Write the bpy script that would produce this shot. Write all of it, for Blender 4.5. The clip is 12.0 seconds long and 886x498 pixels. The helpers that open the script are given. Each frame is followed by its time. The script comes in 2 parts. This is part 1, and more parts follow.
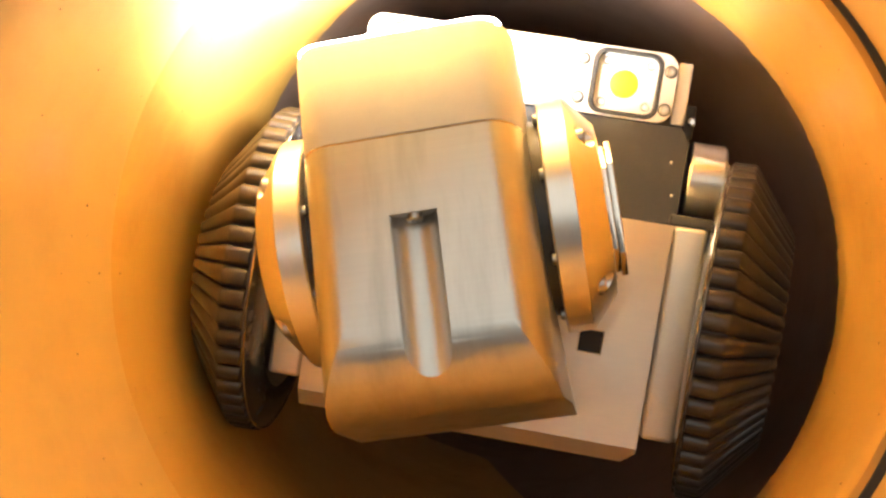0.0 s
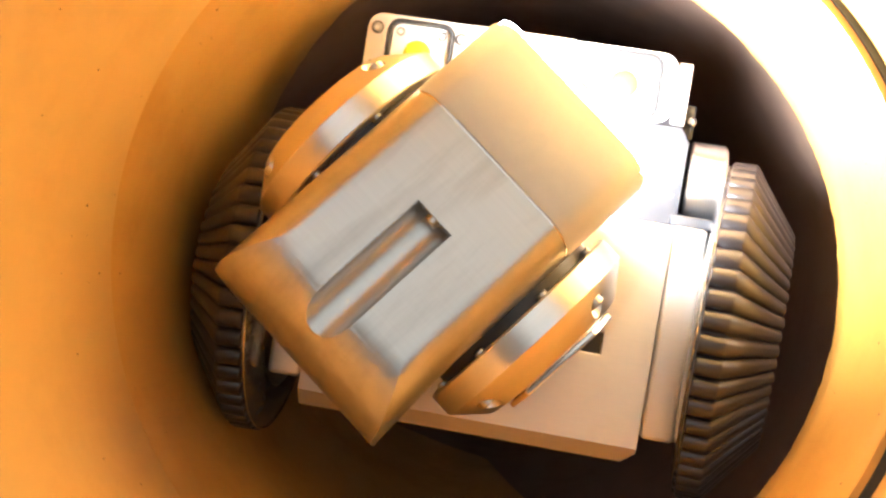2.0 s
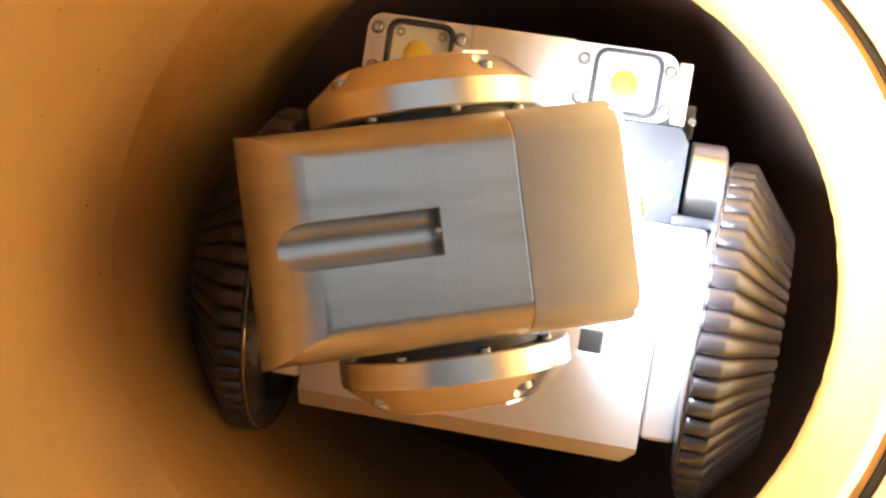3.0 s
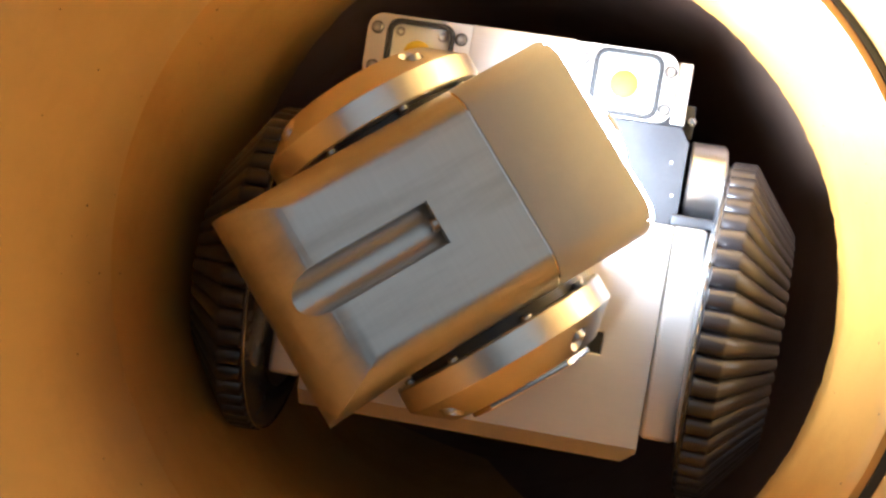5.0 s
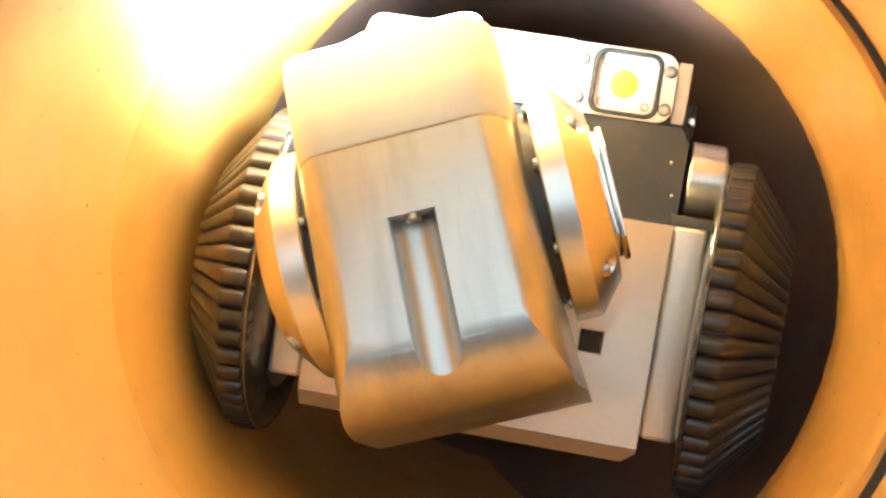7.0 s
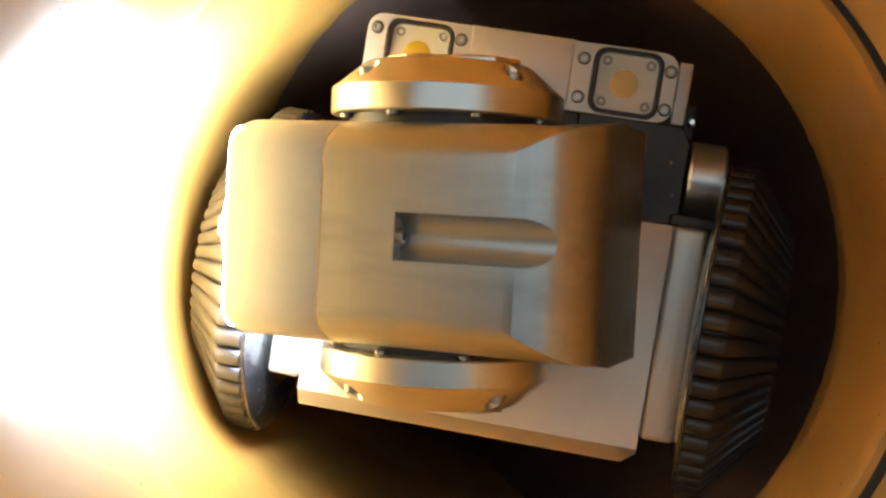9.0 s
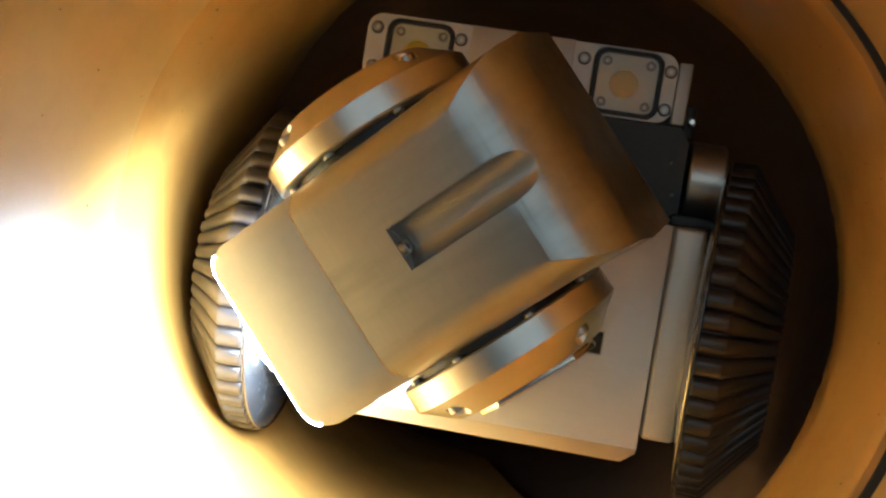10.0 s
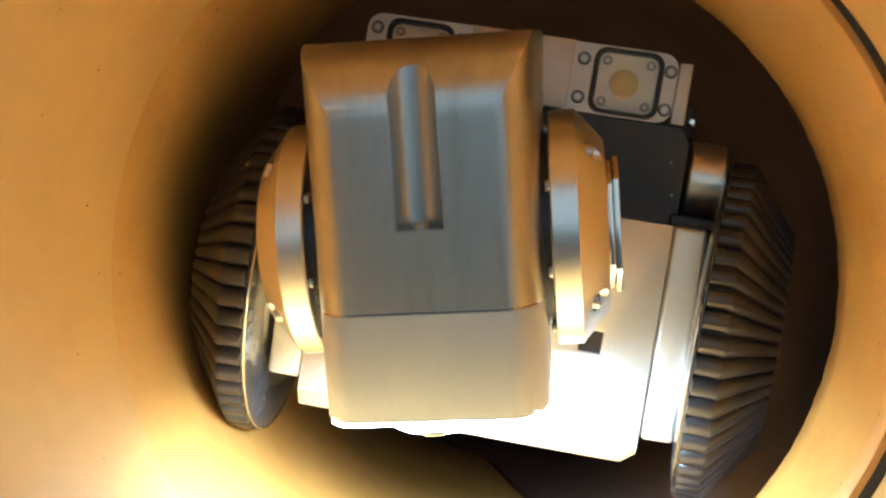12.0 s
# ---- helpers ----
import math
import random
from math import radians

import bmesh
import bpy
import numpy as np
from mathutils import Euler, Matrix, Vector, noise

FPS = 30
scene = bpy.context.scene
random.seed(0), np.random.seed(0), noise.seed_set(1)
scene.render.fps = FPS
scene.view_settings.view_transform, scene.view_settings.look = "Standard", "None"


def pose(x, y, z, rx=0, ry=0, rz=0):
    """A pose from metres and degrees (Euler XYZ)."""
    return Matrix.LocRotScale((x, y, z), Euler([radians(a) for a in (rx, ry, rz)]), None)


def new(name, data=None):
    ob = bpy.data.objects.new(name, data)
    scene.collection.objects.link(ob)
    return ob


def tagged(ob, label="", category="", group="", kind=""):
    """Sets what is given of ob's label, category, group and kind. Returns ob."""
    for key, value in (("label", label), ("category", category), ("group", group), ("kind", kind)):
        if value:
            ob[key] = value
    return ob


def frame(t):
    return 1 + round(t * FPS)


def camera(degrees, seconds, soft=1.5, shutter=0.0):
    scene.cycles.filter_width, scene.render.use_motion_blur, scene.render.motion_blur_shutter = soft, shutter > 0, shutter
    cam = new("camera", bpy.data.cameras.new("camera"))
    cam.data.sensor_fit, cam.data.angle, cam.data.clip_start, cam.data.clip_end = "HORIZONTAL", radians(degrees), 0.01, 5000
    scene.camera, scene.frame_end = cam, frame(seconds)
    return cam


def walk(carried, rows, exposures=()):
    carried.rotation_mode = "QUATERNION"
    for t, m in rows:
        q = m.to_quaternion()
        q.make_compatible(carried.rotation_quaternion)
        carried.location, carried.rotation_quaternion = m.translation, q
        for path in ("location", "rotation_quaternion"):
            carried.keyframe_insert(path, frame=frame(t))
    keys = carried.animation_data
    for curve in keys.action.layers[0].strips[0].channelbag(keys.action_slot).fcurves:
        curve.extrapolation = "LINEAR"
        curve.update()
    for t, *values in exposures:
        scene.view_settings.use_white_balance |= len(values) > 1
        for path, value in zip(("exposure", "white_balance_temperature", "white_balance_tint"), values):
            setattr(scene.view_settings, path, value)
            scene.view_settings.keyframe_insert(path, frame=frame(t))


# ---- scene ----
# A pipe crawler stands in an orange plastic sewer pipe; its camera head pans in front of it.
# Lengths below are in millimetres unless stated; MM turns them into metres.
MM = 0.001
PIVOT = Vector((0.0, 0.0, 0.13))      # where the pan axis crosses the base plane of the plan

cam = camera(42.81, 12.0, soft=2.5)
EYE = pose(0.04398, -0.35416, 0.14125, 87.494, -9.074, 6.647)
walk(cam, [(0.0, EYE), (12.0, EYE)],
     exposures=[(0, 0.5, 6800, 11), (0.6, 0.63, 6700, 11), (1.5, 0.65, 6450, 12), (2, 0.48, 6100, 12), (2.5, 0.1, 5800, 11), (3.2, -0.42, 5500, 11), (4.8, -0.78, 5350, 9), (5.1, -0.72, 5350, 9),
                (5.5, -0.25, 5450, 8), (6, 0.4, 5400, 6), (6.5, 0.75, 5450, 4), (7.2, 0.98, 5350, 1), (8.8, 0.15, 5350, 1), (9.5, -0.7, 5250, -1), (10.5, -0.7, 5000, -5), (11, -0.6, 4850, -6), (11.5, -0.33, 4750, -6), (12, -0.27, 4650, -6)])

# ---------------------------------------------------------------- world
world = bpy.data.worlds.new("world")
scene.world = world
world.use_nodes = True
world.node_tree.nodes["Background"].inputs["Color"].default_value = (0.72, 0.69, 0.61, 1)
world.node_tree.nodes["Background"].inputs["Strength"].default_value = 1.0

LED_POWER = 150.0


# ---------------------------------------------------------------- materials
def material(name, color, rough=0.5, metal=0.0, spread=0.12, scale=200.0, stretch=(1, 1, 1), bump=0.0, bump_scale=None,
             stain_or_reflection=None, broad_scale=20.0, broad_amount=0.4, rough_spread=0.1, coat=0.0, coat_rough=0.15, reflection_stretch=None):
    """A surface with fine grain (scale, per metre) and broad stains, or painted reflections, over it."""
    m = bpy.data.materials.new(name)
    m.use_nodes = True
    t = m.node_tree
    n, l = t.nodes, t.links
    b = n["Principled BSDF"]
    b.inputs["Metallic"].default_value = metal
    b.inputs["Coat Weight"].default_value = coat
    b.inputs["Coat Roughness"].default_value = coat_rough
    co = n.new("ShaderNodeTexCoord")
    mp = n.new("ShaderNodeMapping")
    mp.inputs["Scale"].default_value = stretch
    l.new(co.outputs["Object"], mp.inputs["Vector"])
    fine = n.new("ShaderNodeTexNoise")
    fine.inputs["Scale"].default_value = scale
    fine.inputs["Detail"].default_value = 4
    l.new(mp.outputs["Vector"], fine.inputs["Vector"])
    broad = n.new("ShaderNodeTexNoise")
    broad.inputs["Scale"].default_value = broad_scale
    broad.inputs["Detail"].default_value = 6
    broad.inputs["Roughness"].default_value = 0.65
    if reflection_stretch:
        ms = n.new("ShaderNodeMapping")
        ms.inputs["Scale"].default_value = reflection_stretch
        l.new(co.outputs["Object"], ms.inputs["Vector"])
        l.new(ms.outputs["Vector"], broad.inputs["Vector"])
    else:
        l.new(co.outputs["Object"], broad.inputs["Vector"])
    lo = [c * (1 - spread) for c in color]
    hi = [min(1.0, c * (1 + spread)) for c in color]
    ramp = n.new("ShaderNodeMix")
    ramp.data_type = "RGBA"
    ramp.inputs["A"].default_value = (*lo, 1)
    ramp.inputs["B"].default_value = (*hi, 1)
    l.new(fine.outputs["Fac"], ramp.inputs["Factor"])
    out = ramp.outputs["Result"]
    if stain_or_reflection:
        sharpen = n.new("ShaderNodeMapRange")
        sharpen.inputs["From Min"].default_value = 0.48
        sharpen.inputs["From Max"].default_value = 0.75
        sharpen.inputs["To Max"].default_value = broad_amount
        l.new(broad.outputs["Fac"], sharpen.inputs["Value"])
        mix = n.new("ShaderNodeMix")
        mix.data_type = "RGBA"
        mix.inputs["B"].default_value = (*stain_or_reflection, 1)
        l.new(sharpen.outputs["Result"], mix.inputs["Factor"])
        l.new(out, mix.inputs["A"])
        out = mix.outputs["Result"]
    l.new(out, b.inputs["Base Color"])
    rr = n.new("ShaderNodeMapRange")
    rr.inputs["To Min"].default_value = max(0.02, rough - rough_spread)
    rr.inputs["To Max"].default_value = min(1.0, rough + rough_spread)
    l.new(broad.outputs["Fac"], rr.inputs["Value"])
    l.new(rr.outputs["Result"], b.inputs["Roughness"])
    if bump:
        bp = n.new("ShaderNodeBump")
        bp.inputs["Strength"].default_value = bump
        bp.inputs["Distance"].default_value = 0.0004
        if bump_scale:
            extra = n.new("ShaderNodeTexNoise")
            extra.inputs["Scale"].default_value = bump_scale
            extra.inputs["Detail"].default_value = 5
            l.new(mp.outputs["Vector"], extra.inputs["Vector"])
            l.new(extra.outputs["Fac"], bp.inputs["Height"])
        else:
            l.new(fine.outputs["Fac"], bp.inputs["Height"])
        l.new(bp.outputs["Normal"], b.inputs["Normal"])
    return m


def glow(name, color, strength):
    m = bpy.data.materials.new(name)
    m.use_nodes = True
    b = m.node_tree.nodes["Principled BSDF"]
    b.inputs["Base Color"].default_value = (0.8, 0.8, 0.75, 1)
    b.inputs["Emission Color"].default_value = (*color, 1)
    b.inputs["Emission Strength"].default_value = strength
    return m


def clear(name, tint=(1, 1, 1), gloss=0.07, rough=0.04):
    """Thin clear window: mostly see-through, a little mirror."""
    m = bpy.data.materials.new(name)
    m.use_nodes = True
    n, l = m.node_tree.nodes, m.node_tree.links
    n.remove(n["Principled BSDF"])
    see, shine, mix = n.new("ShaderNodeBsdfTransparent"), n.new("ShaderNodeBsdfGlossy"), n.new("ShaderNodeMixShader")
    see.inputs["Color"].default_value = (*tint, 1)
    shine.inputs["Roughness"].default_value = rough
    mix.inputs["Fac"].default_value = gloss
    l.new(see.outputs[0], mix.inputs[1])
    l.new(shine.outputs[0], mix.inputs[2])
    l.new(mix.outputs[0], n["Material Output"].inputs["Surface"])
    return m


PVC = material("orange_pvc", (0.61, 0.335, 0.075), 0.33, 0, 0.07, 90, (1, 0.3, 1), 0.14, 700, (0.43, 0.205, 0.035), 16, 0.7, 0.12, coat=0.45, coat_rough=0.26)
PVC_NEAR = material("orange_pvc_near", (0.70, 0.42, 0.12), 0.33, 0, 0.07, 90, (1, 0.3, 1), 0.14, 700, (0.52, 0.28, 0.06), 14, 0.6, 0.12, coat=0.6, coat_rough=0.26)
# darker brown than the other lengths: the shade behind the crawler is in the colour
PVC_FAR = material("shade_brown_pvc", (0.26, 0.17, 0.125), 0.6, 0, 0.1, 90, (1, 0.15, 1), 0.12, 700, (0.12, 0.075, 0.055), 12, 0.7, 0.08)
CONCRETE = material("concrete", (0.11, 0.105, 0.10), 0.85, 0, 0.2, 40, bump=0.3, stain_or_reflection=(0.07, 0.067, 0.064), broad_scale=3, broad_amount=0.5)
GRIT = material("grit", (0.10, 0.055, 0.03), 0.7)
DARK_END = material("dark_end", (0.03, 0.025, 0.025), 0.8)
# the drawn-out darker streaks paint reflections into the metal's colour
ALU = material("brushed_aluminium", (0.57, 0.565, 0.55), 0.35, 1.0, 0.05, 260, (0.12, 1, 4), 0.03, None, (0.36, 0.36, 0.355), 62, 0.6, 0.09, reflection_stretch=(1.6, 1, 0.22))
ALU_CAP = material("blasted_aluminium", (0.50, 0.50, 0.51), 0.55, 0.3, 0.04, 1500, (1, 1, 1), 0.10, None, (0.7, 0.69, 0.66), 40, 0.3, 0.05)
ALU_DISC = material("turned_aluminium", (0.80, 0.78, 0.75), 0.30, 1.0, 0.05, 600, (6, 0.4, 0.4), 0.05, None, (0.66, 0.65, 0.63), 50, 0.3, 0.06)
ALU_BOX = material("anodised_aluminium", (0.74, 0.72, 0.69), 0.50, 0.85, 0.05, 500, (0.2, 1, 3), 0.06, None, (0.6, 0.58, 0.55), 30, 0.35, 0.06)
CHROME = material("polished_steel", (0.86, 0.84, 0.80), 0.12, 1.0, 0.03, 300, rough_spread=0.04)
STEEL = material("screw_steel", (0.46, 0.45, 0.43), 0.32, 1.0, 0.08, 900, rough_spread=0.08)
BLACK = material("black_plastic", (0.034, 0.035, 0.04), 0.40, 0, 0.2, 900, bump=0.08, stain_or_reflection=(0.09, 0.09, 0.09), broad_scale=60, broad_amount=0.3)
RUBBER = material("worn_rubber", (0.024, 0.020, 0.020), 0.34, 0, 0.2, 700, bump=0.12, bump_scale=420, stain_or_reflection=(0.05, 0.04, 0.037), broad_scale=70, broad_amount=0.6, rough_spread=0.14, coat=0.3)
WET_RUBBER = material("wet_rubber", (0.05, 0.05, 0.055), 0.25, 0, 0.25, 500, bump=0.25, bump_scale=160, stain_or_reflection=(0.16, 0.16, 0.17), broad_scale=60, broad_amount=0.5, rough_spread=0.15, coat=0.6)
GASKET = material("gasket_rubber", (0.03, 0.03, 0.032), 0.4, 0, 0.2, 800)
PHOSPHOR = material("led_phosphor", (0.86, 0.64, 0.015), 0.6, 0, 0.05, 900)
LED_BED = material("led_reflector", (0.88, 0.87, 0.80), 0.3, 0.0, 0.05, 700, stain_or_reflection=(0.6, 0.58, 0.52), broad_scale=80, broad_amount=0.3)
LENS = clear("clear_window", (0.98, 0.98, 0.96), 0.03)
LED_ON = glow("led_on", (0.94, 0.97, 1.0), LED_POWER)
# near-black colour that stands for shade in recesses
RECESS_SHADE = material("recess_shade", (0.02, 0.018, 0.016), 0.6)


# ---------------------------------------------------------------- mesh tools
def finish(bm, name, mat, smooth=35):
    me = bpy.data.meshes.new(name)
    bmesh.ops.recalc_face_normals(bm, faces=bm.faces)
    bm.to_mesh(me)
    bm.free()
    me.materials.append(mat)
    me.shade_smooth()
    me.set_sharp_from_angle(angle=radians(smooth))
    return me


def part(name, bm, mat, parent=None, label="", at=None, smooth=35):
    """Links a bmesh (or a ready mesh) as one object under a thing or part."""
    me = bm if isinstance(bm, bpy.types.Mesh) else finish(bm, name, mat, smooth)
    ob = new(name, me)
    if parent is not None:
        ob.parent = parent
    if at is not None:
        ob.matrix_basis = at
    if label:
        tagged(ob, label)
    return ob


def thing(name, at, label, category, group="", kind=""):
    ob = new(name)
    ob.empty_display_size = 0.01
    ob.matrix_basis = at
    return tagged(ob, label, category, group, kind)


def block(x0, x1, y0, y1, z0, z1, bevel=0.0, segments=3, bm=None):
    bm = bm or bmesh.new()
    r = bmesh.ops.create_cube(bm, size=1.0)
    for v in r["verts"]:
        v.co = Vector(((x0 + x1) / 2 + v.co.x * (x1 - x0), (y0 + y1) / 2 + v.co.y * (y1 - y0), (z0 + z1) / 2 + v.co.z * (z1 - z0))) * MM
    if bevel:
        edges = list({e for v in r["verts"] for e in v.link_edges})
        bmesh.ops.bevel(bm, geom=edges, offset=bevel * MM, segments=segments, affect="EDGES", profile=0.5)
    return bm


def turned(profile, axis="X", steps=64, bm=None, close=False):
    """A body of revolution about an axis through the origin; profile: (along, radius)."""
    bm = bm or bmesh.new()
    rings = []
    for a, r in profile:
        ring = []
        if r <= 1e-6:
            p = {"X": (a, 0, 0), "Y": (0, a, 0), "Z": (0, 0, a)}[axis]
            ring = [bm.verts.new(Vector(p) * MM)]
        else:
            for i in range(steps):
                c, s = r * math.cos(math.tau * i / steps), r * math.sin(math.tau * i / steps)
                p = {"X": (a, c, s), "Y": (c, a, s), "Z": (c, s, a)}[axis]
                ring.append(bm.verts.new(Vector(p) * MM))
        rings.append(ring)
    pairs = list(zip(rings, rings[1:])) + ([(rings[-1], rings[0])] if close else [])
    for a, b in pairs:
        for i in range(steps):
            j = (i + 1) % steps
            if len(a) == 1 and len(b) == 1:
                break
            if len(a) == 1:
                bm.faces.new((a[0], b[i], b[j]))
            elif len(b) == 1:
                bm.faces.new((a[i], a[j], b[0]))
            else:
                bm.faces.new((a[i], a[j], b[j], b[i]))
    return bm


def prism(points, axis, lo, hi, bm=None):
    """A closed outline pushed along an axis. Points: (x, y) for Z, (y, z) for X, (x, z) for Y."""
    bm = bm or bmesh.new()

    def place(p, h):
        return Vector({"Z": (p[0], p[1], h), "X": (h, p[0], p[1]), "Y": (p[0], h, p[1])}[axis]) * MM
    a = [bm.verts.new(place(p, lo)) for p in points]
    b = [bm.verts.new(place(p, hi)) for p in points]
    n = len(points)
    for i in range(n):
        bm.faces.new((a[i], a[(i + 1) % n], b[(i + 1) % n], b[i]))
    bm.faces.new(a[::-1])
    bm.faces.new(b)
    bmesh.ops.recalc_face_normals(bm, faces=bm.faces)
    return bm


def rounded(x0, x1, z0, z1, r, steps=6):
    pts = []
    for cx, cz, a0 in ((x1 - r, z1 - r, 0), (x0 + r, z1 - r, 90), (x0 + r, z0 + r, 180), (x1 - r, z0 + r, 270)):
        for i in range(steps + 1):
            a = radians(a0 + 90 * i / steps)
            pts.append((cx + r * math.cos(a), cz + r * math.sin(a)))
    return pts


def hollow(outer, inner, lo, hi, share=0.2):
    """A closed band between two outlines of equal count, pushed along Y, with a soft front edge."""
    bm = bmesh.new()
    mid = [(a[0] + (b[0] - a[0]) * share, a[1] + (b[1] - a[1]) * share) for a, b in zip(outer, inner)]
    mid_in = [(b[0] + (a[0] - b[0]) * share, b[1] + (a[1] - b[1]) * share) for a, b in zip(outer, inner)]
    loops = [[bm.verts.new(Vector((p[0], h, p[1])) * MM) for p in pts]
             for pts, h in ((outer, hi), (outer, lo + 0.35), (mid, lo), (mid_in, lo), (inner, lo + 0.35), (inner, hi))]
    n = len(outer)
    for a, b in zip(loops, loops[1:] + loops[:1]):
        for i in range(n):
            bm.faces.new((a[i], a[(i + 1) % n], b[(i + 1) % n], b[i]))
    return bm


def carved(base, cuts, mat, smooth=35, bevel=0.0):
    """base and cuts are bmeshes; cuts: (operation, bmesh). Returns the carved mesh."""
    made = []

    def temp(bm):
        me = bpy.data.meshes.new("carve")
        bm.to_mesh(me)
        bm.free()
        ob = new("carve", me)
        made.append(ob)
        return ob
    ob = temp(base)
    for op, bm in cuts:
        mod = ob.modifiers.new("carve", "BOOLEAN")
        mod.operation, mod.object, mod.solver = op, temp(bm), "EXACT"
    if bevel:
        bv = ob.modifiers.new("edge", "BEVEL")
        bv.width, bv.segments, bv.limit_method, bv.angle_limit = bevel * MM, 2, "ANGLE", radians(50)
    bpy.context.view_layer.update()
    me = bpy.data.meshes.new_from_object(ob.evaluated_get(bpy.context.evaluated_depsgraph_get()))
    for o in made:
        old = o.data
        bpy.data.objects.remove(o)
        bpy.data.meshes.remove(old)
    me.materials.clear()
    me.materials.append(mat)
    me.shade_smooth()
    me.set_sharp_from_angle(angle=radians(smooth))
    return me


def screw_mesh(r=2.7, h=2.6, mat=None):
    """A socket head screw, its head facing -Y, hexagonal socket in it."""
    bm = turned([(0, r), (-h + 0.4, r), (-h, r - 0.4), (-h, r * 0.56)], "Y", 20)
    inner = turned([(-h, r * 0.56), (-h + 1.4, r * 0.5), (-h + 1.4, 0)], "Y", 6, bm)
    return finish(inner, "screw", mat or STEEL)


# ---------------------------------------------------------------- the pipe
# Its axis leans a little against the crawler; the far length begins at a joint with a small step.
PIPE_AXIS = Vector((-0.0465, 0.9978, -0.0478)).normalized()
PIPE_AT = PIVOT + Vector((27.0, 0.0, -6.0)) * MM
PIPE_TURN = PIPE_AXIS.to_track_quat("Y", "Z").to_matrix().to_4x4()
PIPE_POSE = Matrix.Translation(PIPE_AT) @ PIPE_TURN
R_PIPE = 122.0
MID_X = -8.0


def make_pipe():
    # the length in which the head turns: cut off aslant and ragged, it reaches furthest on the wheel side
    start, r = -27.0, R_PIPE
    mid = turned([(start, r + 1.8), (start + 2, r + 0.9), (start + 5, r + 0.25), (start + 9, r), (10, r), (30, r), (45, r), (58.4, r), (59.4, r + 0.5), (60, r + 1.6), (60, r + 5), (start, r + 20)], "Y", 240, close=True)
    for v in mid.verts:
        c, d = v.co.x / v.co.xz.length, v.co.z / v.co.xz.length
        # reach sets where orange gives way to the far length's painted shade
        reach = 60 - 14 * c + 14 * d + 115 * max(0.0, -0.95 * c - 0.3 * d) ** 1.2 + 300 * max(0.0, -d - 0.9 * max(0.0, c - 0.1)) ** 2
        y = v.co.y / MM
        first = start + 16 * (1 - c)
        v.co.y = (first + (y - start) * (reach - first) / (60 - start)) * MM
        if y > 58:
            v.co += Vector((0, 1, 0)) * MM * 0.9 * noise.noise(v.co * 160) + Vector((c, 0, d)) * MM * 0.5 * noise.noise(v.co * 420)
    tagged(part("pipe_wall_middle", mid, PVC, at=PIPE_POSE @ pose(MID_X * MM, 0, 0), smooth=50), "orange plastic sewer pipe around the camera head", "pipe", kind="structure")
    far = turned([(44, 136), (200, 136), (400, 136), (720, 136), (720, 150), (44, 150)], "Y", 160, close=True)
    tagged(part("pipe_wall_far", far, PVC_FAR, at=PIPE_POSE, smooth=50), "plastic pipe behind the crawler, its dark brown colour standing for shade", "pipe", kind="structure")
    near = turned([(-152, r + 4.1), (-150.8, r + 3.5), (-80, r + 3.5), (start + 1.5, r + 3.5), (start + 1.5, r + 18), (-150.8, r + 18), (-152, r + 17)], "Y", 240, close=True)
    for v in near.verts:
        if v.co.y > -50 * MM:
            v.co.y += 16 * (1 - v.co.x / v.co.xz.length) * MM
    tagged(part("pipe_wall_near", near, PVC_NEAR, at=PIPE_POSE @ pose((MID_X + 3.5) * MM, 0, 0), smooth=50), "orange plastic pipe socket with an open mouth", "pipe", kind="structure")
    # black ring in the step between the near and middle lengths
    seal = turned([(start - 0.8, r + 4.2), (start - 0.8, r + 18), (start + 0.4, r + 18), (start + 0.4, r + 4.0)], "Y", 200, close=True)
    for v in seal.verts:
        v.co.y += 16 * (1 - v.co.x / v.co.xz.length) * MM
    tagged(part("joint_ring", seal, GASKET, at=PIPE_POSE @ pose(MID_X * MM, 0, 0), smooth=50), "black ring in the pipe joint", "seal", kind="structure")
    # added disc closes the pipe; its near-black colour stands for unlit depth
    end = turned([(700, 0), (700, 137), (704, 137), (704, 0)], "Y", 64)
    tagged(part("backdrop", end, DARK_END, at=PIPE_POSE), "near-black disc closing the pipe, standing for its unlit depth", "backdrop", kind="structure")


make_pipe()


def make_specks():
    """Grit stuck to the pipe wall: small flattened lumps."""
    rng = random.Random(11)
    bm = bmesh.new()
    for i in range(120):
        y, a = rng.uniform(-90, 44), rng.uniform(0, math.tau)
        r, dx = (R_PIPE, MID_X) if y > -27 + 16 * (1 - math.cos(a)) else (R_PIPE + 3.5, MID_X + 3.5)
        size = rng.uniform(0.14, 0.38) * (1.6 if rng.random() < 0.12 else 1.0)
        m = Matrix.Translation(Vector(((r - 0.05) * math.cos(a) + dx, y, (r - 0.05) * math.sin(a))) * MM) @ Matrix.Rotation(-a, 4, "Y") @ Matrix.Diagonal((0.35, rng.uniform(0.7, 1.8), 1, 1))
        bmesh.ops.create_icosphere(bm, subdivisions=1, radius=size * MM, matrix=m)
    tagged(part("grit", bm, GRIT, at=PIPE_POSE), "tiny dark specks of grit on the pipe wall", "grit", kind="stuff")


make_specks()


def make_floor():
    # unseen floor, added so the metal mirrors something dark below the pipe
    bm = bmesh.new()
    bmesh.ops.create_grid(bm, x_segments=8, y_segments=8, size=4.0)
    tagged(part("floor", bm, CONCRETE, at=pose(0, -0.3, -0.075)), "unseen grey concrete floor, added to darken reflections from below", "floor", kind="structure")


make_floor()


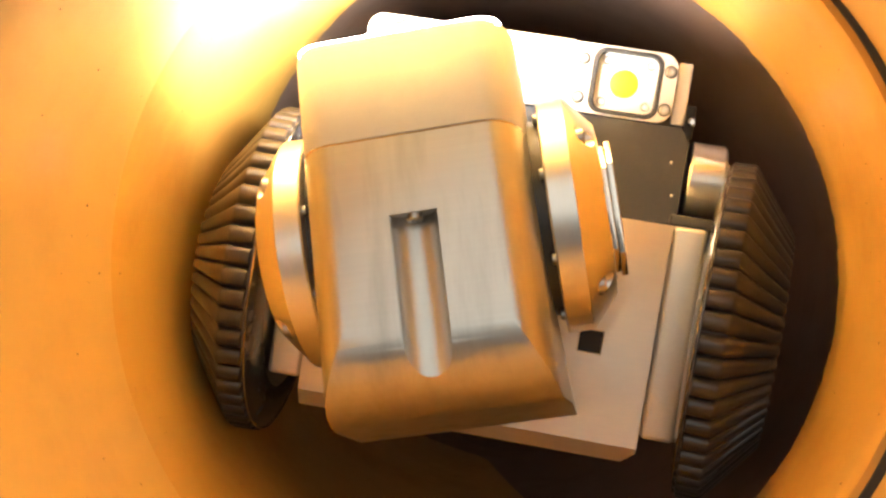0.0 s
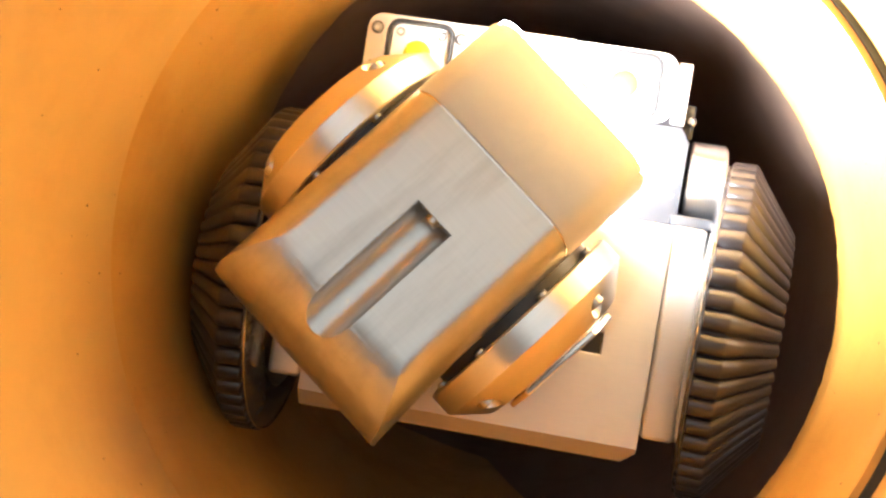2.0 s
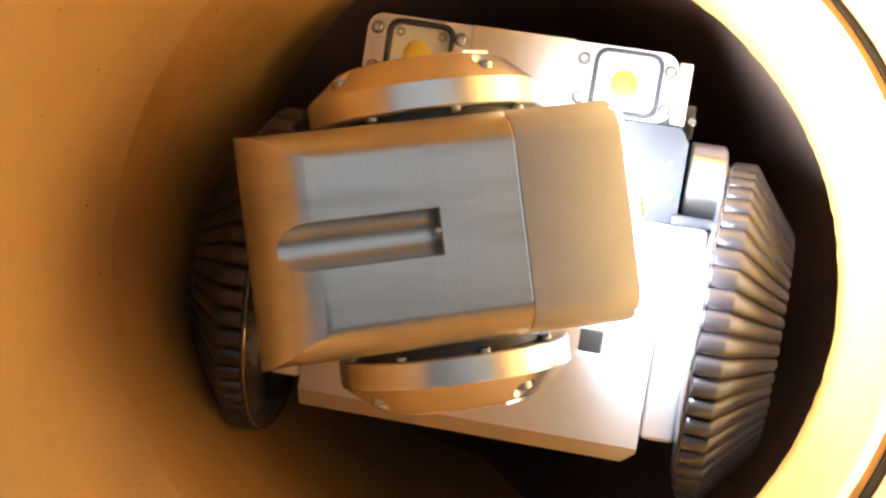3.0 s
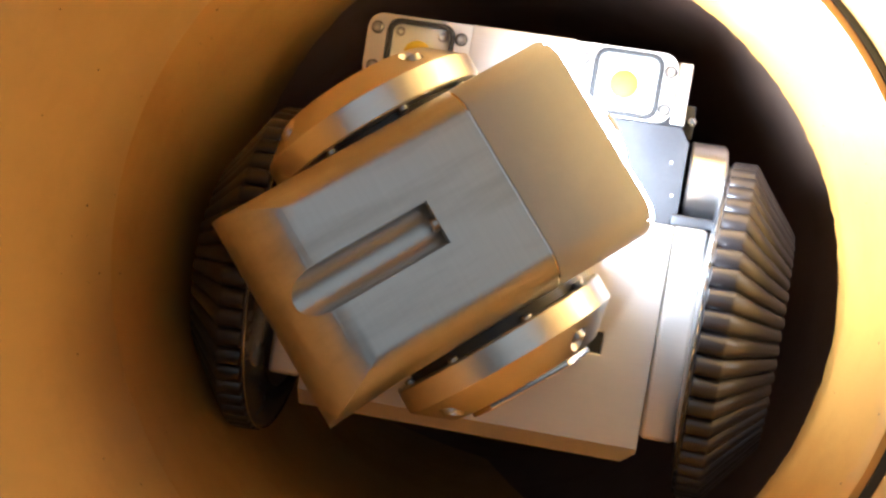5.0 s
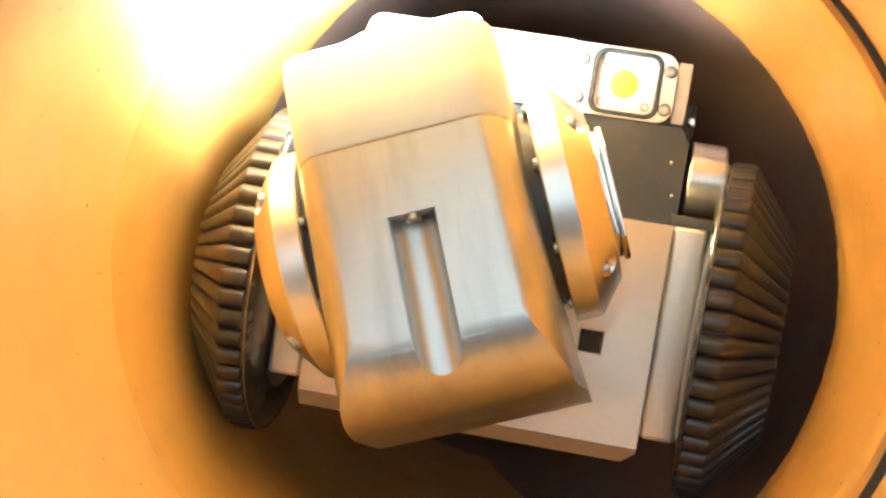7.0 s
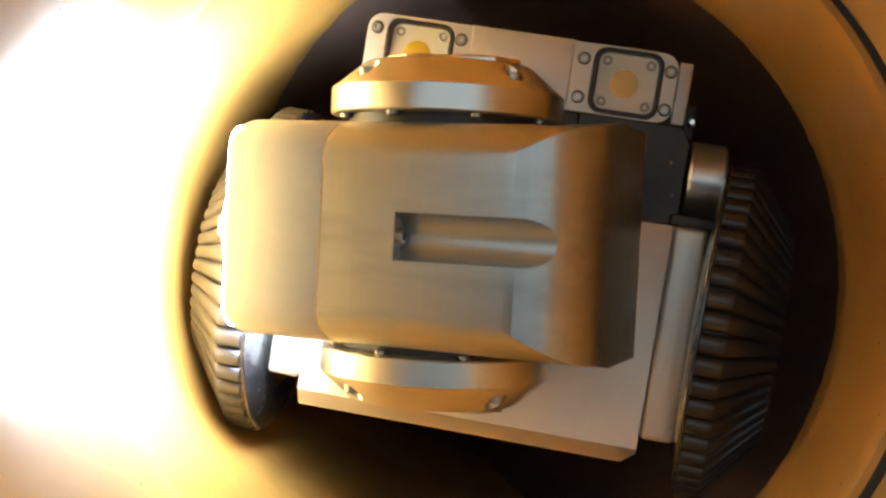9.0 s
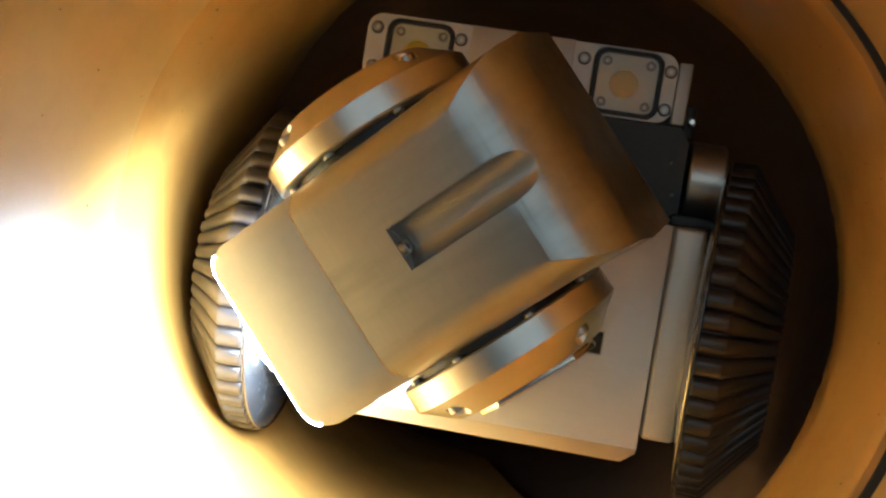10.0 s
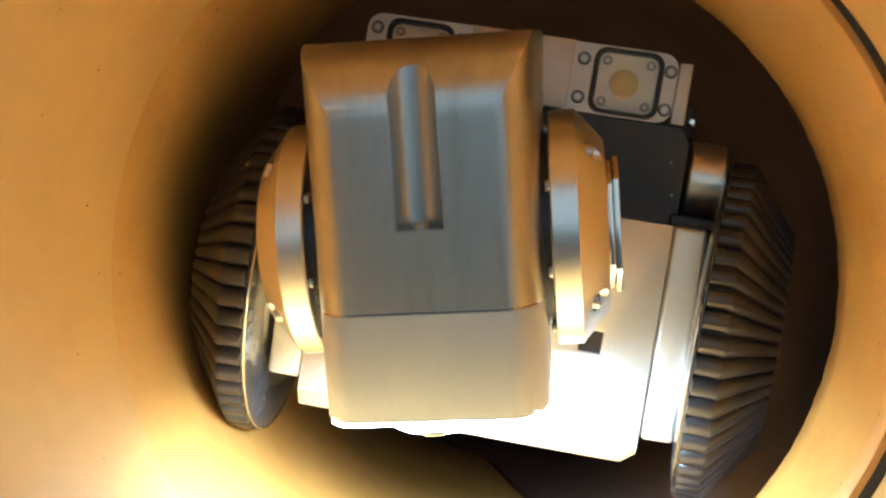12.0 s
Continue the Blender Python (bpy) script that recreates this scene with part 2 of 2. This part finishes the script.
# ---------------------------------------------------------------- the crawler
def make_wheel(parent, at, worn):
    """A wheel about its axle, its tread towards +X; worn: millimetres gone from its radius."""
    w = worn
    core = turned([(0, 0), (0, 62 - w), (1, 63 - w), (9.4, 63 - w), (25.6, 40.5), (26.6, 38), (25.0, 30), (25.0, 0)], "X", 96)
    wheel = part("wheel", core, RUBBER, parent, "worn black rubber wheel with ribbed conical tread", at)
    rim = turned([(0.4, 65.0 - w), (-0.5, 65.0 - w), (-0.9, 64.4 - w), (-2.4, 57.0 - w), (-3.2, 50.0 - w), (-3.0, 47.5), (0, 47.0)], "X", 96)
    part("rim", rim, WET_RUBBER, wheel, "smooth wet inner bevel of the tyre")
    part("rim_wire", turned([(-0.7, 65.0 - w), (-1.0, 65.3 - w), (-0.7, 65.6 - w), (-0.4, 65.3 - w)], "X", 96, close=True), CHROME, wheel, "thin bright steel edge")
    hub = turned([(-10, 0), (-10, 20), (-4, 22), (-3.4, 44), (-2.6, 47.4), (0, 47.4)], "X", 48)
    part("hub", hub, STEEL, wheel, "dull steel wheel hub")
    # one lobe of the tread: a rounded bar on the flat, running on as a ridge down the cone
    n = 52
    half = math.pi / n
    lanes = ((-1.0, -3.4), (-0.86, -1.9), (-0.6, -0.55), (-0.25, -0.05), (0.25, -0.05), (0.6, -0.55), (0.86, -1.9), (1.0, -3.4))
    prof = [(0.3, 65.4 - w, 0.9), (0.9, 66.5 - w, 1.0), (9.0, 66.7 - w, 1.0), (9.9, 66.1 - w, 1.0), (18.5, 54.4 - w / 2, 0.7), (26.6, 43.6, 0.6), (27.9, 41.6, 0.5)]
    lug = bmesh.new()
    rows = []
    for k, (x, r, deep) in enumerate(prof):
        slope = 0.55 if k >= 4 else 0.0
        rows.append([lug.verts.new(Vector((x + dr * deep * slope, -(r + dr * deep * (1 - 0.3 * slope)) * math.cos(half * a),
                                           (r + dr * deep * (1 - 0.3 * slope)) * math.sin(half * a))) * MM) for a, dr in lanes])
    for a, b in zip(rows, rows[1:]):
        for i in range(len(lanes) - 1):
            lug.faces.new((a[i], a[i + 1], b[i + 1], b[i]))
    lug.faces.new(rows[0])
    lug.faces.new(rows[-1][::-1])
    me = finish(lug, "tread_rib", RUBBER, 44)
    rng = random.Random(5 + int(w))
    for i in range(n):
        part("tread_rib", me, None, wheel, at=pose(rng.uniform(-0.15, 0.15) * MM, 0, 0, 360 * i / n + rng.uniform(-0.25, 0.25), 0, 0))
    return wheel


def make_lamp_plate(parent, x0, x1, z0, z1, cx, cz, y, screws):
    frame_band = hollow(rounded(x0, x1, z0, z1, 6), rounded(cx - 13.3, cx + 13.3, cz - 12.8, cz + 12.8, 5.0), y, y + 9, 0.03)
    plate = part("lamp_plate", frame_band, ALU_BOX, parent, "grey aluminium lamp plate, dark now")
    ring = hollow(rounded(cx - 13.1, cx + 13.1, cz - 12.6, cz + 12.6, 4.8), rounded(cx - 11.5, cx + 11.5, cz - 11.0, cz + 11.0, 3.6), y - 0.3, y + 4.8)
    part("gasket", ring, GASKET, plate, "black rubber gasket")
    part("reflector", prism(rounded(cx - 11.4, cx + 11.4, cz - 10.9, cz + 10.9, 3.5), "Y", y + 2.6, y + 4.5), LED_BED, plate, "pale lamp bed")
    ph = turned([(-0.9, 0), (-0.8, 3.4), (-0.35, 5.0), (0, 5.5)], "Y", 32)
    part("led", ph, PHOSPHOR, plate, "yellow round lamp chip, unlit", pose((cx - 0.8) * MM, (y + 2.5) * MM, (cz - 0.2) * MM))
    tack = finish(turned([(0, 0.9), (-0.35, 1.5), (-0.1, 1.9), (0, 1.9)], "Y", 14), "solder_pad", STEEL)
    for sx, sz in ((-8.4, 7.9), (8.4, 7.9), (-8.4, -7.9), (8.4, -7.9)):
        part("solder_pad", tack, None, plate, at=pose((cx + sx) * MM, (y + 2.55) * MM, (cz + sz) * MM))
    pane = part("window", prism(rounded(cx - 11.4, cx + 11.4, cz - 10.9, cz + 10.9, 3.5), "Y", y - 0.2, y + 0.7), LENS, plate, "clear lamp window")
    pane.visible_shadow = False
    sm = screw_mesh(2.0, 0.9)
    # flat black ring paints the shade of a countersink; none is cut
    shade_ring = finish(turned([(-0.06, 2.0), (-0.12, 2.1), (-0.12, 2.4), (-0.02, 2.5)], "Y", 24), "screw_shade", RECESS_SHADE)
    for sx, sz in screws:
        screw = part("screw", sm, None, plate, at=pose(sx * MM, y * MM, sz * MM))
        part("screw_shade", shade_ring, None, screw, "black ring painting the shade round the screw")


def make_crawler():
    c = thing("pipe_crawler", Matrix.Translation(PIVOT), "metal pipe crawler with aluminium chassis and ribbed black wheels", "robot")
    Y = 85.0
    F = 62.0
    # front box with chamfered lower edge
    side = [(F, 15.0), (F, -67.8), (F + 6, -74.4), (F + 80, -74.4), (F + 80, 15.0)]
    box = prism(side, "X", -48.0, 80.2)
    corner = prism([(80.6, -69.5), (80.6, -76), (74.0, -76)], "Y", F - 4, F + 90)
    part("front_box", carved(box, [("DIFFERENCE", block(53.2, 61.6, F - 5, F + 8, -35.6, -27.4)), ("DIFFERENCE", corner)], ALU_BOX, bevel=0.5), None, c, "flat matt aluminium front housing")
    # insert added inside the hole so it reads as shaded
    part("recess", block(53.3, 61.5, F + 0.8, F + 7.9, -35.5, -27.5), RECESS_SHADE, c, "black insert that paints the shade of the square recess")
    for x0, x1 in ((80.5, 93.0), (-61.0, -48.3)):
        part("side_housing", block(x0, x1, F + 1, F + 80, -63.9, 15.2, 2.0), ALU_BOX, c, "aluminium side housing")
    # added black blocks: their colour stands for shade in the gaps beside the wheels
    for x0, x1 in ((93.1, 95.4), (-66.5, -61.2)):
        part("gap_block", block(x0, x1, F + 9, F + 60, -56, 12, 2.0), BLACK, c, "black block that darkens the gap beside the wheel")
    part("top_block", block(-42, 79.8, Y + 4, Y + 60, 52, 77.0, 1.0), BLACK, c, "dark block behind the lamp plates")
    part("side_strip", block(74.5, 79.9, Y + 3, Y + 40, 53.5, 77.4, 0.6), ALU_BOX, c, "aluminium edge strip")
    part("centre_plate", block(-6.0, 34.0, Y - 0.4, Y + 8, 53.1, 80.0, 0.4), ALU_BOX, c, "plain brushed aluminium cover plate")
    part("black_block", prism([(40, 15.2), (82.6, 15.4), (82.6, 47), (79, 52.4), (40, 52.4)], "Y", Y + 0.6, Y + 30), BLACK, c, "black plastic cover block")
    part("mid_block", block(-45, 40, Y + 2, Y + 60, 15.3, 52.8, 1.0), BLACK, c, "dark middle block")
    part("roller", turned([(84.5, 0), (84.5, 14.0), (85.3, 14.8), (97.6, 14.8), (98.6, 13.8), (98.6, 0)], "X", 48), ALU_DISC, c, "turned aluminium collar", pose(0, 99 * MM, 34.4 * MM))
    part("axle", turned([(90, 0), (90, 5), (108, 5), (108, 0)], "X", 24), CHROME, c, "steel pin", pose(0, 100 * MM, 30 * MM))
    part("bracket", block(80.2, 84.6, Y + 14, Y + 30, 49.5, 63, 0.8), BLACK, c, "dark bracket")
    part("pin", turned([(0, 0), (0, 1.6), (-8, 1.6), (-8.6, 1.0), (-8.6, 0)], "Y", 16), CHROME, c, "small steel pin", pose(83.0 * MM, (Y + 15) * MM, 56.0 * MM))
    # two tiny white dots on the black block
    for x, z in ((77.2, 39.0), (79.3, 26.5)):
        part("white_dot", turned([(0, 0), (-0.25, 0.3), (0, 0.55)], "Y", 10), LED_BED, c, "small white dot", pose(x * MM, (Y + 0.5) * MM, z * MM))
    # black strip between side housing and collar
    part("gap_strip", block(80, 99, Y - 4, Y + 40, 15.3, 19.6, 0.8), BLACK, c, "black strip in the gap above the side housing")
    make_lamp_plate(c, 26.0, 74.3, 53.0, 79.6, 55.5, 66.3, Y, [(73.0 - 1.5, 72.8), (71.3, 58.2), (38.2, 73.4), (38.0, 58.5)])
    make_lamp_plate(c, -47.3, 2.0, 53.2, 79.8, -26.0, 66.0, Y, [(-43.3, 74.0), (-43.0, 58.8), (-10.0, 73.6), (-10.2, 58.6)])
    make_wheel(c, pose(101.3 * MM, 100 * MM, -22.8 * MM, 0, 0.5, -8.3), 0.0)
    make_wheel(c, pose(-66.6 * MM, 100 * MM, -27.4 * MM, 0, 0, 181.0), 0.4)
    return c


crawler = make_crawler()


# ---------------------------------------------------------------- the camera head
TILT_Y = 30.8          # the tilt axle lies this far behind the base plane
BODY_X = -0.5          # the body sits a trifle off the middle between its discs
HALF = 35.3            # half the width of the swivel body
FLARE = 2.4            # how far the flanks spread at the lower end
FRONT = -55.2          # its front face, from the tilt axle


def body_across(n=14, back=26.0):
    """Outline across the body: x, y."""
    pts = [(HALF, back), (HALF, FRONT + 38)]
    for i in range(n + 1):
        a = math.pi / 2 * i / n
        pts.append((HALF - 11.5 + 11.5 * math.cos(a), FRONT + 21 - 21 * math.sin(a)))
    left = [(-x, y) for x, y in reversed(pts)]
    return pts + left


def flared_body():
    """The swivel body before its ends are cut: below the side discs its flanks spread towards the back."""
    bm = bmesh.new()
    rings = []
    for z in (-75, -68, -62, -56, -50, -44, -38, -30, -20, -8, 4, 17):
        k = max(0.0, (-z - 14) / 51) ** 1.6
        ring = []
        for x, y in body_across():
            b = min(1.0, max(0.0, (y - FRONT - 19) / 18))
            ring.append(bm.verts.new(Vector((x + math.copysign(FLARE * k * b * b * (3 - 2 * b), x), y, z)) * MM))
        rings.append(ring)
    n = len(rings[0])
    for a, b in zip(rings, rings[1:]):
        for i in range(n):
            bm.faces.new((a[i], a[(i + 1) % n], b[(i + 1) % n], b[i]))
    bm.faces.new(rings[0][::-1])
    bm.faces.new(rings[-1])
    bmesh.ops.recalc_face_normals(bm, faces=bm.faces)
    return bm


def make_head():
    h = thing("camera_head", Matrix.Translation(PIVOT), "brushed aluminium pan and tilt camera head with lit lamp", "camera head")
    # swivel body
    ends = [(6.0, 30.0), (15.0, 10.0), (22.0, -20.0), (21.0, -61.5), (18.0, -65.0)]
    for i in range(25):
        a = math.pi / 2 * i / 24
        ends.append((FRONT + 28 - 28 * math.sin(a), -41.0 - 24.0 * math.cos(a)))
    ends += [(FRONT, 40.0)]
    slot = block(-7.3, 7.3, FRONT - 8, FRONT + 1.0, -80, -7.9)
    nose = turned([(-80, 0), (-80, 7.3), (-7.9, 7.3), (-7.9, 0)], "Z", 40)
    for v in nose.verts:
        v.co.y += (FRONT - 0.9) * MM
    base = flared_body()
    body = part("swivel_body", carved(base, [("INTERSECT", prism(ends, "X", -60, 60)), ("DIFFERENCE", slot), ("DIFFERENCE", nose)], ALU, 28),
                None, h, "brushed aluminium swivel body with rounded edges and a slot", pose(0, TILT_Y * MM, 0))
    cap = prism(body_across(back=2.0), "Z", 17.3, 50.4)
    cap_cuts = [("DIFFERENCE", block(-31.5, 31.5, -50, -4, 49.4, 60))]
    part("end_cap", carved(cap, cap_cuts, ALU_CAP, 28, 1.0), None, body, "satin aluminium end cap around the lens")
    part("seam_seal", prism([(x * 0.985, y * 0.985) for x, y in body_across(back=2.0)], "Z", 17.0, 17.22), GASKET, body, "thin dark joint")
    dome = turned([(51.6, 17.0), (52.4, 16.4), (54.0, 14.4), (55.8, 10.6), (56.8, 5.4), (57.1, 0)], "Z", 48)
    for v in dome.verts:
        v.co.y *= 0.62
    part("lamp_dome", dome, LED_ON, body, "glowing domed window over the lens", pose(0, -43.0 * MM, 0))
    part("clip", block(-3.2, 3.2, -51.5, -47.5, 53.0, 56.0, 0.5), STEEL, body, "small grey clip at the edge of the dome")
    part("lamp_window", prism(rounded(-32.5, 32.5, -53.4, -5, 8), "Z", 49.3, 51.7), LED_ON, body, "brightly lit white lamp window")
    part("seam_edge", prism([(x * 1.002, y * 1.002) for x, y in body_across(back=2.0)], "Z", 16.5, 16.98), CHROME, body, "bright chamfered edge along the joint")
    part("slot_screw", screw_mesh(2.4, 2.2), None, body, "steel screw in the slot", pose(0, (FRONT + 3.0) * MM, -7.8 * MM, 90, 0, 0))
    # side discs on the tilt axle, four screws each
    for s in (1, -1):
        prof = [(38.6, 0), (38.6, 38.9), (39.2, 39.5), (47.2, 39.5), (47.7, 39.1), (56.4, 28.8), (56.4, 0)]
        cuts = []
        for k in range(4):
            a = radians(45 + 90 * k)
            cut = turned([(50.2, 0), (50.2, 3.5), (70, 3.5), (70, 0)], "X", 20)
            for v in cut.verts:
                v.co += Vector((0, 33.1 * math.cos(a), 33.1 * math.sin(a))) * MM
            bmesh.ops.recalc_face_normals(cut, faces=cut.faces)
            cuts.append(("DIFFERENCE", cut))
        solid = turned(prof, "X", 96)
        bmesh.ops.recalc_face_normals(solid, faces=solid.faces)
        disc = part("side_disc", carved(solid, cuts, ALU_DISC, 30), None, h, "turned aluminium side disc with bevelled rim", pose(0, TILT_Y * MM, 0, 0, 0, 0 if s > 0 else 180))
        sm = screw_mesh(2.9, 2.6)
        for k in range(4):
            a = radians(45 + 90 * k)
            part("screw", sm, None, disc, at=pose(50.2 * MM, 33.1 * math.cos(a) * MM, 33.1 * math.sin(a) * MM, 0, 0, 90))
        # hub coloured black so the gap beside the body looks shaded
        part("hub_gap", turned([(34.5, 0), (34.5, 33), (38.9, 33), (38.9, 0)], "X", 64), BLACK, disc, "black hub that darkens the gap behind the disc")
        pin = finish(turned([(37.8, 0), (37.8, 1.9), (36.3, 1.9), (35.9, 1.4), (35.9, 0)], "X", 16), "pin", STEEL)
        for k in range(8):
            a = radians(22.5 + 45 * k)
            part("pin", pin, None, disc, at=pose(1.2 * MM, 34.8 * math.cos(a) * MM, 34.8 * math.sin(a) * MM))
        part("cover", turned([(56.2, 0), (56.2, 26.5), (56.7, 26.5), (56.9, 26.0), (56.9, 0)], "X", 80), CHROME, disc, "thin polished cover plate")
    yoke = block(-61.6, 61.6, 53.5, 58, -20, 20, 2.0)
    # each arm of the fork: two polished plates with clipped corners
    for s in (1, -1):
        for x0, x1, y0, top in ((57.0, 59.2, 31.0, 22.0), (59.4, 61.6, 33.0, 23.5)):
            face = [(y0, -top + 8), (y0 + 8, -top), (56, -top), (56, top), (y0 + 8, top), (y0, top - 8)]
            arm = prism(face, "X", min(s * x0, s * x1), max(s * x0, s * x1))
            bmesh.ops.bevel(arm, geom=list(arm.edges), offset=0.45 * MM, segments=2, affect="EDGES", profile=0.5)
            part("fork_arm", arm, CHROME, h, "polished steel fork arm with clipped corners")
    part("yoke", yoke, ALU_BOX, h, "aluminium fork behind the swivel body")
    part("pan_shaft", turned([(57, 0), (57, 22), (61.7, 22), (61.7, 0)], "Y", 48), ALU_DISC, h, "turned pan shaft")
    return h, body


head, swivel = make_head()


# ---------------------------------------------------------------- what moves
def motions():
    pan = [(0.0, -17.5), (0.45, -17.4), (0.6, -12.6), (1.0, 2.0), (1.5, 19.6), (2.0, 38.0), (2.5, 55.6), (3.0, 74.0), (3.2, 81.0), (3.6, 94.6),
           (3.75, 96.4), (3.9, 93.0), (4.8, 57.6), (5.0, 50.4), (5.5, 32.1), (6.0, 13.8), (6.5, -4.4), (7.0, -22.6), (7.2, -30.0), (8.0, -59.8),
           (8.8, -89.3), (9.0, -96.0), (9.5, -113.4), (10.0, -131.6), (10.5, -149.2), (11.0, -167.6), (11.5, -185.3), (11.68, -191.2), (11.75, -191.8), (12.0, -191.8)]
    walk(head, [(t, pose(PIVOT.x, PIVOT.y, PIVOT.z - 0.4 * MM, -0.5, a - 0.2, 0)) for t, a in pan])
    tilt = [(0.0, -15.4), (11.87, -15.4), (11.9, -15.2), (12.0, -6.4)]
    walk(swivel, [(t, pose(BODY_X * MM, TILT_Y * MM, 0, a, 0, 0)) for t, a in tilt])


motions()
